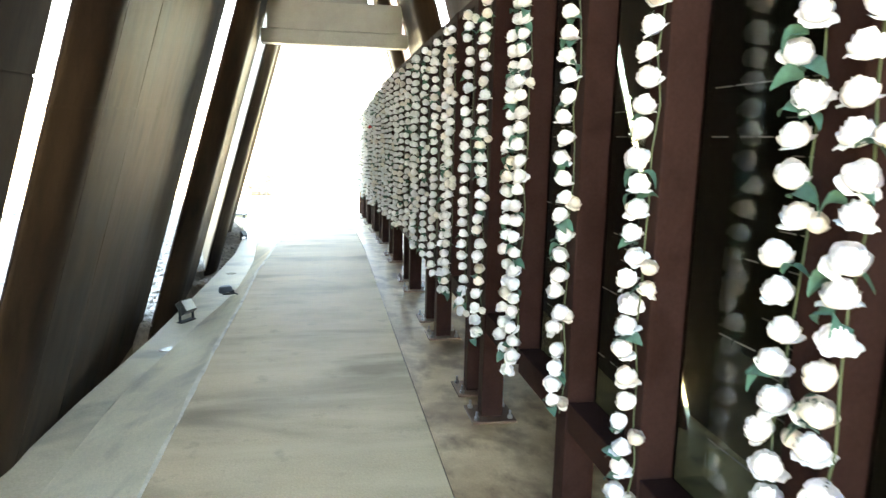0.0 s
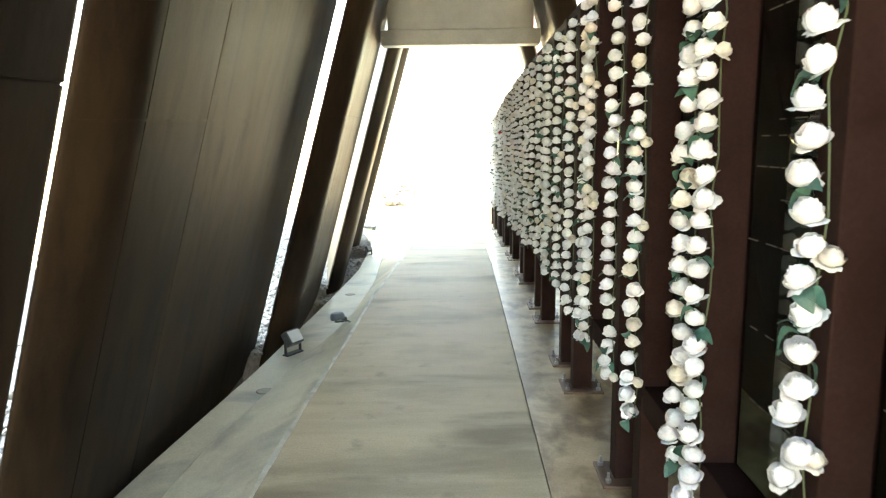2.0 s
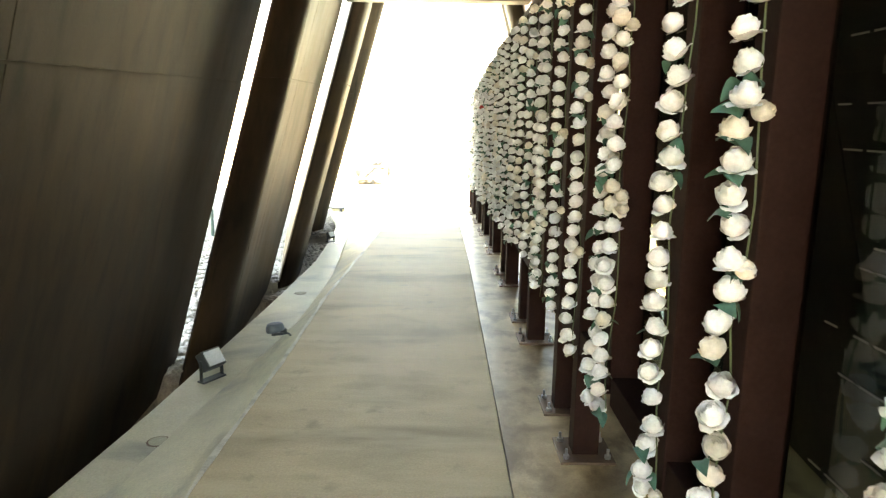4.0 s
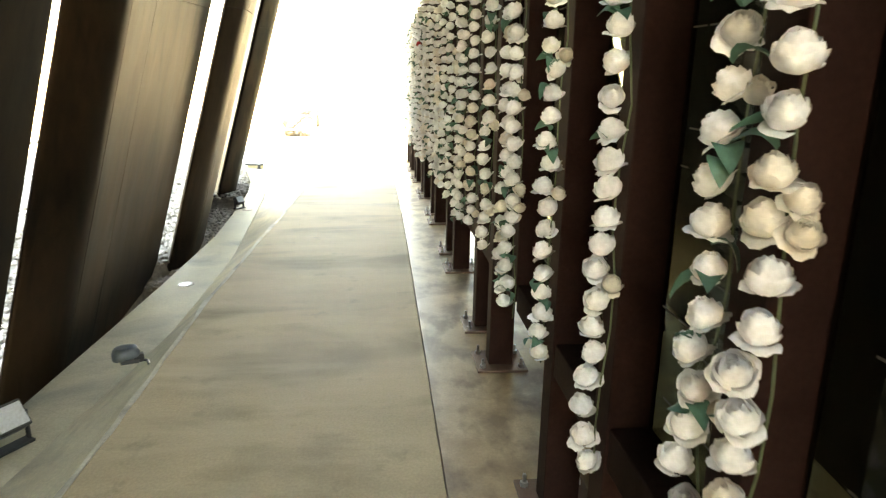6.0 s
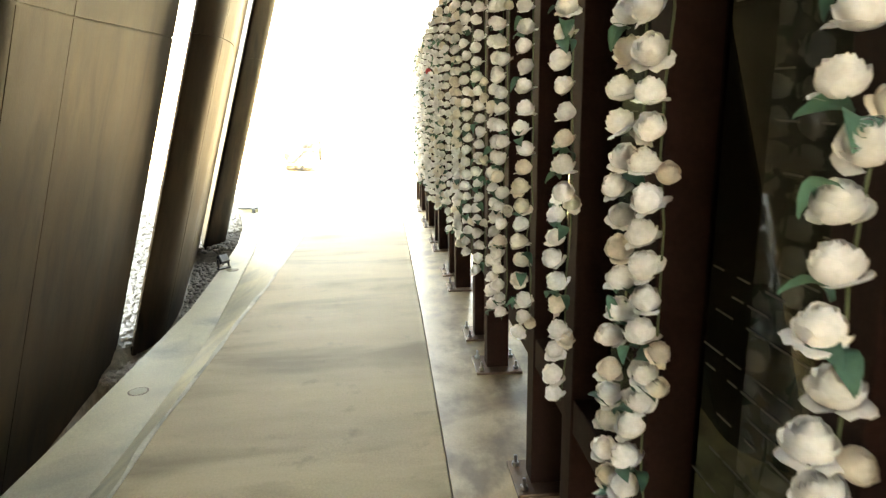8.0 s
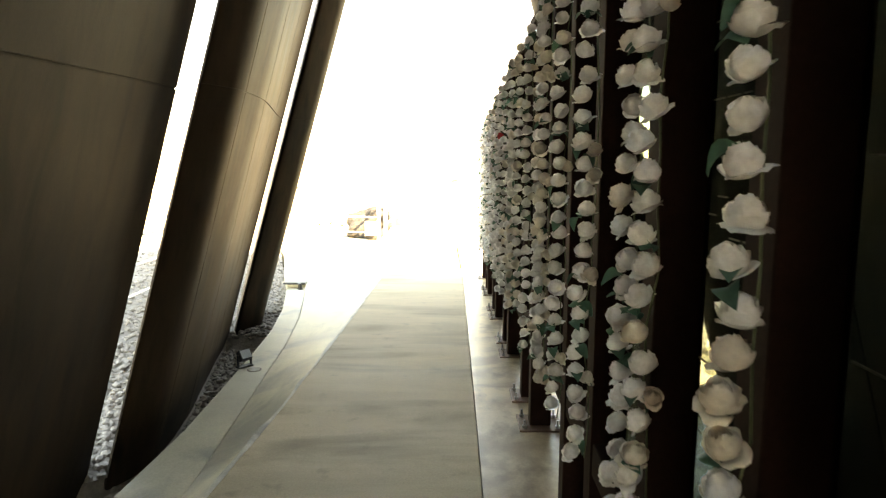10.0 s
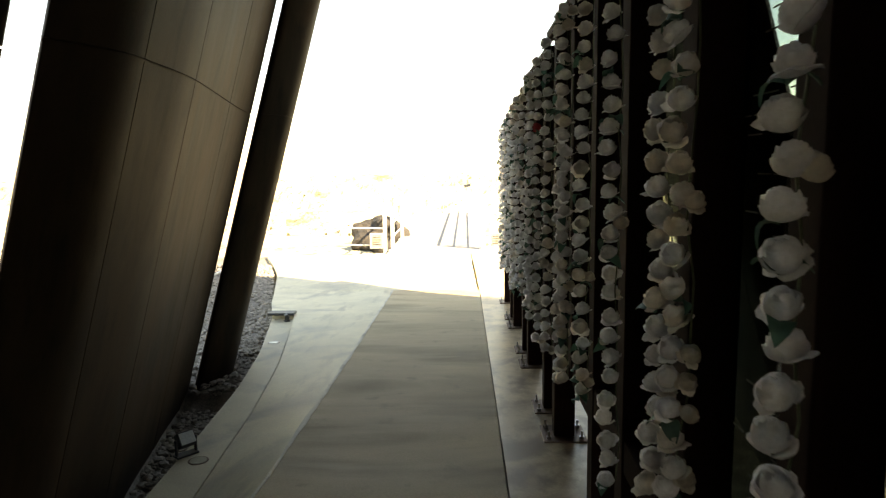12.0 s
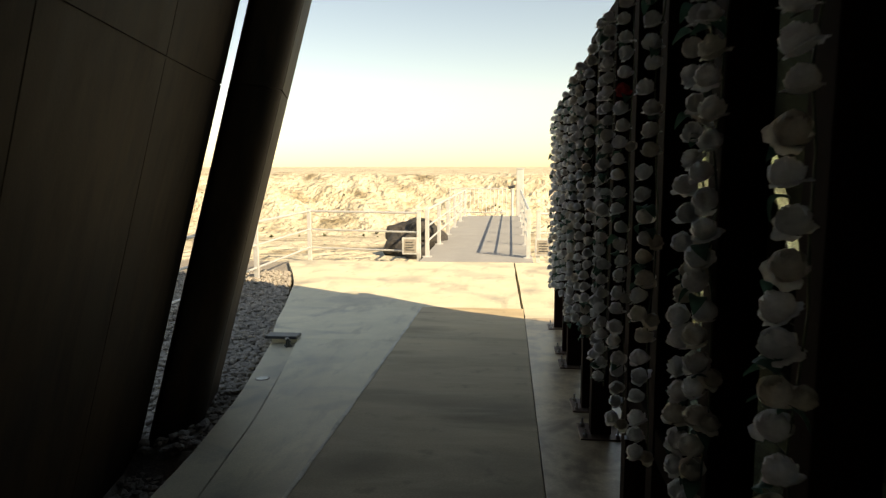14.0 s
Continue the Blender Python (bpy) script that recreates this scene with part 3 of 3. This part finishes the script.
def build_dome_spot(x, y, z, turn):
    ob = new("ground_spotlight")
    ob.matrix_world = pose(x, y, z, 0, 0, turn)
    tagged(ob, "small blue-grey hooded ground spotlight with a short cable", "spotlight")
    bm = bmesh.new()
    bmesh.ops.create_uvsphere(bm, u_segments=20, v_segments=12, radius=0.07)
    for v in bm.verts:
        # squared off, with a flat brow
        v.co.x = math.copysign(abs(v.co.x / 0.07) ** 0.75 * 0.07, v.co.x)
        v.co.z = min(v.co.z, 0.05 + 0.1 * v.co.x)
    r = bmesh.ops.bisect_plane(bm, geom=bm.verts[:] + bm.edges[:] + bm.faces[:], plane_co=(0, 0, -0.015), plane_no=(0.2, 0, -1), clear_outer=True)
    bmesh.ops.holes_fill(bm, edges=[e for e in r["geom_cut"] if isinstance(e, bmesh.types.BMEdge)])
    bmesh.ops.scale(bm, vec=(1.0, 0.8, 0.9), verts=bm.verts)
    bmesh.ops.translate(bm, vec=(0, 0, 0.045), verts=bm.verts)
    part("hood", bm, LAMP_HOOD, ob, smooth=True)
    part("bracket", box(bmesh.new(), 0.035, 0.085, -0.02, 0.02, 0.0, 0.045, 0.005), LAMP_BODY, ob)
    part("foot", box(bmesh.new(), -0.03, 0.06, -0.03, 0.03, 0.0, 0.02, 0.004), LAMP_BODY, ob)
    bm = bmesh.new()
    tube(bm, (0.07, 0, 0.01), (0.1, -0.03, 0.008), 0.008, 6)
    tube(bm, (0.1, -0.03, 0.008), (0.105, -0.075, 0.006), 0.008, 6)
    part("cable", bm, LAMP_BODY, ob)


build_dome_spot(-1.02, 7.22, -0.085, 20)
build_floodlight(-1.37, 11.92, strip_z(11.9) - 0.008, 50, 0.9)


def build_ring(x, y):
    z = strip_z(y) - 0.009
    ob = new("recessed_light")
    ob.location = (x, y, z)
    tagged(ob, "small round metal light set into the concrete", "recessed light", "recessed lights along the kerb")
    bm = bmesh.new()
    tube(bm, (0, 0, -0.02), (0, 0, 0.003), 0.06, 24)
    part("rim", bm, PLATE, ob)
    bm = bmesh.new()
    tube(bm, (0, 0, -0.01), (0, 0, 0.0055), 0.05, 24)
    part("lens", bm, RING_LENS, ob, "dull round lens")


for x, y in ((-1.26, 5.66), (-1.19, 8.94), (-1.265, 11.84), (-1.645, 14.73)):
    build_ring(x, y)


# ---- footbridge, rails and boulders ----
BASE = -0.36


def build_bridge():
    ob = new("footbridge")
    tagged(ob, "concrete footbridge with pale steel rails", "footbridge")
    for k in range(5):
        y = 22.12 + k * 2.38
        part("deck_panel", box(bmesh.new(), -1.36, 0.79, y, y + 2.365, BASE - 0.25, BASE + 0.012, 0.008), DECK, ob)
    for x in (-1.28, 0.71):
        for k in range(6):
            y = 22.7 + k * 2.2
            post = part("post", box(bmesh.new(), x - 0.04, x + 0.04, y - 0.03, y + 0.03, BASE + 0.012, BASE + 0.96, 0.006), GALV, ob)
            part("foot_plate", box(bmesh.new(), x - 0.09, x + 0.09, y - 0.07, y + 0.07, BASE + 0.012, BASE + 0.026), GALV, post)
            if k < 5:
                for z, h in ((0.32, 0.02), (0.62, 0.02), (0.95, 0.028)):
                    bm = bmesh.new()
                    tube(bm, (x, y + 0.03, BASE + z), (x, y + 2.17, BASE + z), h, 10)
                    part("rail", bm, GALV, ob)


def build_fence(points, low=0.12):
    ob = new("fence")
    tagged(ob, "pale steel post and rail safety fence", "fence")
    for (x, y), nxt in zip(points, points[1:] + [None]):
        zg = ground_height(x, y) - 0.05
        post = part("post", box(bmesh.new(), x - 0.04, x + 0.04, y - 0.03, y + 0.03, zg, BASE + 0.93, 0.006), GALV, ob)
        part("cap", box(bmesh.new(), x - 0.046, x + 0.046, y - 0.036, y + 0.036, BASE + 0.93, BASE + 0.945, 0.004), GALV, post)
        if nxt:
            for z, h in ((low, 0.018), (0.5, 0.018), (0.88, 0.024)):
                bm = bmesh.new()
                tube(bm, (x, y, BASE + z), (*nxt, BASE + z), h, 8)
                part("rail", bm, GALV, ob)


def build_notice(x, y, z):
    ob = new("notice_board")
    tagged(ob, "small framed notice box fixed to the bridge rail", "notice", "notices at the bridge")
    part("frame", box(bmesh.new(), x - 0.16, x + 0.16, y, y + 0.03, z, z + 0.34, 0.006), GALV, ob)
    sheet = part("sheet", box(bmesh.new(), x - 0.125, x + 0.125, y - 0.004, y - 0.001, z + 0.035, z + 0.305), STONE, ob, "faded tan notice sheet")
    bm = bmesh.new()
    for k in range(4):
        box(bm, x - 0.09, x + 0.09 - 0.03 * (k % 2), y - 0.007, y - 0.005, z + 0.08 + 0.05 * k, z + 0.1 + 0.05 * k)
    tagged(part("lettering", bm, LAMP_BODY, sheet), kind="stuff")


def build_gate(y):
    """Low barred barrier across the far end of the bridge, with a viewing scope beside it."""
    ob = new("barrier")
    tagged(ob, "pale barred steel barrier at the far end of the footbridge", "barrier")
    for z in (0.1, 0.98):
        bm = bmesh.new()
        tube(bm, (-1.9, y, BASE + z), (0.2, y, BASE + z), 0.022, 8)
        part("rail", bm, GALV, ob)
    for k in range(15):
        bm = bmesh.new()
        tube(bm, (-1.9 + k * 0.15, y, BASE + (-0.6 if k in (0, 14) else 0.1)), (-1.9 + k * 0.15, y, BASE + 0.98), 0.016, 6)
        part("bar", bm, GALV, ob)


def build_scope(x, y):
    ob = new("viewing_scope")
    tagged(ob, "dark viewing scope on a pale post beyond the bridge", "viewing scope")
    g = ground_height(x, y)
    bm = bmesh.new()
    tube(bm, (x, y, g), (x, y, BASE + 0.92), 0.05, 12)
    part("post", bm, GALV, ob)
    part("yoke", box(bmesh.new(), x - 0.05, x + 0.05, y - 0.05, y + 0.05, BASE + 0.921, BASE + 0.98, 0.008), GALV, ob)
    bm = bmesh.new()
    tube(bm, (x - 0.16, y, BASE + 1.0), (x + 0.1, y, BASE + 1.05), 0.055, 14)
    part("barrel", bm, LAMP_BODY, ob)


# White upright that gives a bright glow of light a solid shape.
def build_glow_upright(x, y):
    ob = new("glow_upright")
    tagged(ob, "tall white upright in place of a bright glow beyond the footbridge", "post")
    g = ground_height(x, y)
    part("shaft", box(bmesh.new(), x - 0.14, x + 0.14, y - 0.1, y + 0.1, g, BASE + 1.7, 0.02), GALV, ob)
    part("cap", box(bmesh.new(), x - 0.17, x + 0.17, y - 0.13, y + 0.13, BASE + 1.7, BASE + 1.74, 0.01), GALV, ob)


build_glow_upright(0.72, 36.2)
build_notice(-1.62, 22.66, BASE + 0.06)
build_notice(1.0, 22.66, BASE + 0.06)
build_gate(34.6)
build_scope(0.42, 35.0)
build_bridge()
build_fence([(-1.45, 22.72), (-3.81, 23.16), (-3.85, 20.3), (-3.8, 17.0), (-3.75, 13.6), (-3.75, 10.4), (-3.75, 7.2)])
build_fence([(0.9, 22.72), (3.2, 22.8), (5.5, 22.6)])


def build_standpipe(x, y):
    ob = new("standpipe")
    tagged(ob, "thin dark green pipe with a bent top beside the fence", "pipe")
    g = ground_height(x, y) + 0.9
    bm = bmesh.new()
    tube(bm, (x, y, g - 0.1), (x, y, 0.0), 0.03, 10)
    part("pipe", bm, PIPE_GREEN, ob)
    bm = bmesh.new()
    tube(bm, (x, y, -0.01), (x - 0.03, y - 0.05, 0.06), 0.028, 10)
    part("bend", bm, PIPE_GREEN, ob)


build_standpipe(-3.62, 13.52)


def build_boulder(x, y, z, size, seed):
    bm = bmesh.new()
    bmesh.ops.create_icosphere(bm, subdivisions=3, radius=1)
    for v in bm.verts:
        d = 1 + 0.35 * noise.fractal(v.co * 1.1 + Vector((seed * 3.7, 0, 0)), 1, 2, 4)
        v.co *= d
        v.co.z *= 0.8
    bmesh.ops.scale(bm, vec=(size, size, size), verts=bm.verts)
    ob = part("boulder", bm, ROCK)
    ob.location = (x, y, z)
    tagged(ob, "dark weathered boulder beside the footbridge", "boulder", "boulders beside the footbridge")


for seed, (x, y, up, size) in enumerate(((-1.7, 24.2, 0.14, 0.32), (-2.1, 25.0, 0.2, 0.44), (-1.75, 25.9, 0.3, 0.56), (-2.25, 27.0, 0.32, 0.6), (-1.8, 25.2, 0.55, 0.36))):
    build_boulder(x, y, ground_height(x, y) + up, size, seed)


# ---- steel lid over the kerb's end ----
lid = part("drain_cover", box(bmesh.new(), -2.06, -1.74, 15.9, 16.06, -0.265, -0.235, 0.006), LAMP_BODY)
tagged(lid, "dark steel cover plate at the end of the kerb strip", "cover plate")
build_floodlight(-1.8, 15.82, strip_z(15.8) - 0.008, 120, 0.55)


# ---- gravel ----
def blade_foot(y):
    """Where the corridor face of the blades meets the gravel."""
    for points, seam, joints in BLADES[::-1]:
        if y >= points[0][1]:
            return lerp_table([(q, p) for p, q in points], y) - (REF + 0.42) * LEAN
    return -1.9


def bed_level(y):
    """Level of the gravel between kerb and blade: a deep shadow gap at first, then a shallow one."""
    if y < 9.9:
        return -1.25
    return -0.6 if 9.9 < y < 13.6 else -0.44


def build_gravel():
    bm = bmesh.new()
    grid = []
    for y in span(-9, 22.5, 0.15):
        edge = outer_x(y) + 0.05 if y < 16 else -2.0 - (y - 16) * 0.3
        foot = min(blade_foot(y) if y < 15.9 else -2.6, edge - 0.12)
        low = bed_level(y)
        cols = [(edge, low), (foot - 0.01, low), (foot - 0.06, -0.44)] + [(foot - 0.06 - (6.5 + foot) * k / 9, -0.44) for k in range(1, 10)]
        grid.append([bm.verts.new((x, y, z + 0.04 * noise.noise(Vector((x * 2, y * 2, 0))))) for x, z in cols[::-1]])
    for r, s in zip(grid, grid[1:]):
        for i in range(len(r) - 1):
            bm.faces.new((r[i], r[i + 1], s[i + 1], s[i]))
    tagged(part("gravel_bed", bm, GRAVEL), "bed of pale loose gravel beside the kerb", "gravel", kind="structure")
    rng = random.Random(5)
    base = []
    for k in range(6):
        b = bmesh.new()
        bmesh.ops.create_icosphere(b, subdivisions=1, radius=1)
        base.append(([tuple(v.co * rng.uniform(0.75, 1.2)) for v in b.verts], [tuple(v.index for v in f.verts) for f in b.faces]))
        b.free()
    verts, faces = [], []
    for k in range(16000):
        y = rng.uniform(4, 21)
        edge = outer_x(y) if y < 16 else lerp_table([(16, -2.03), (18.3, -2.65), (20.7, -3.37)], y)
        x = edge - 0.02 - abs(rng.gauss(0, 1.1))
        low = bed_level(y) if y < 15.9 and x > blade_foot(y) - 0.05 else -0.44
        if low < -1:
            continue
        s = rng.uniform(0.018, 0.042)
        a = rng.uniform(0, 6.28)
        o = len(verts)
        vs, fs = base[k % 6]
        z = low + rng.uniform(0.0, 0.05)
        verts += [(x + s * (p[0] * math.cos(a) - p[1] * math.sin(a)), y + s * (p[0] * math.sin(a) + p[1] * math.cos(a)), z + s * 0.7 * p[2]) for p in vs]
        faces += [tuple(o + i for i in f) for f in fs]
    me = bpy.data.meshes.new("gravel_stones")
    me.from_pydata(verts, [], faces)
    me.materials.append(STONE)
    tagged(new("gravel_stones", me), "loose pale stones on the gravel bed", "gravel", kind="stuff")


build_gravel()


# ---- scrub on the far bank ----
def build_scrub():
    rng = random.Random(11)
    verts, faces = [], []
    for k in range(160):
        x, y = rng.uniform(-45, 40), rng.uniform(36, 50)
        r = rng.uniform(0.08, 0.2)
        g = ground_height(x, y)
        for leaf in range(9):
            a, e = rng.uniform(0, 6.28), rng.uniform(0.1, 1.4)
            d = Vector((math.cos(a) * math.cos(e), math.sin(a) * math.cos(e), math.sin(e))) * r * rng.uniform(0.6, 1.1)
            s = Vector((-math.sin(a), math.cos(a), 0)) * r * 0.28
            o = len(verts)
            verts += [(x, y, g - 0.03), tuple(Vector((x, y, g)) + d * 0.6 + s), tuple(Vector((x, y, g)) + d), tuple(Vector((x, y, g)) + d * 0.6 - s)]
            faces.append((o, o + 1, o + 2, o + 3))
    me = bpy.data.meshes.new("scrub")
    me.from_pydata(verts, [], faces)
    me.materials.append(SCRUB)
    tagged(new("scrub", me), "low dry grey-green scrub on the far bank", "scrub", kind="stuff")


build_scrub()


# ---- pale worn chamfer along the walkway's edge ----
edge = part("trim", slab(bmesh.new(), span(-9, 17.98, 0.07), lambda y: path_l(y) - 0.02 - 0.016 * noise.noise(Vector((1.7, y * 3.3, 0.4))), lambda y: path_l(y) + 0.003 + 0.007 * noise.noise(Vector((4.7, y * 6.3, 0.4))), lambda x, y: floor_z(y) + 0.004, depth=0.03, across=1), CHAMFER)
tagged(edge, "pale worn joint along the walkway edge", "trim", kind="structure")
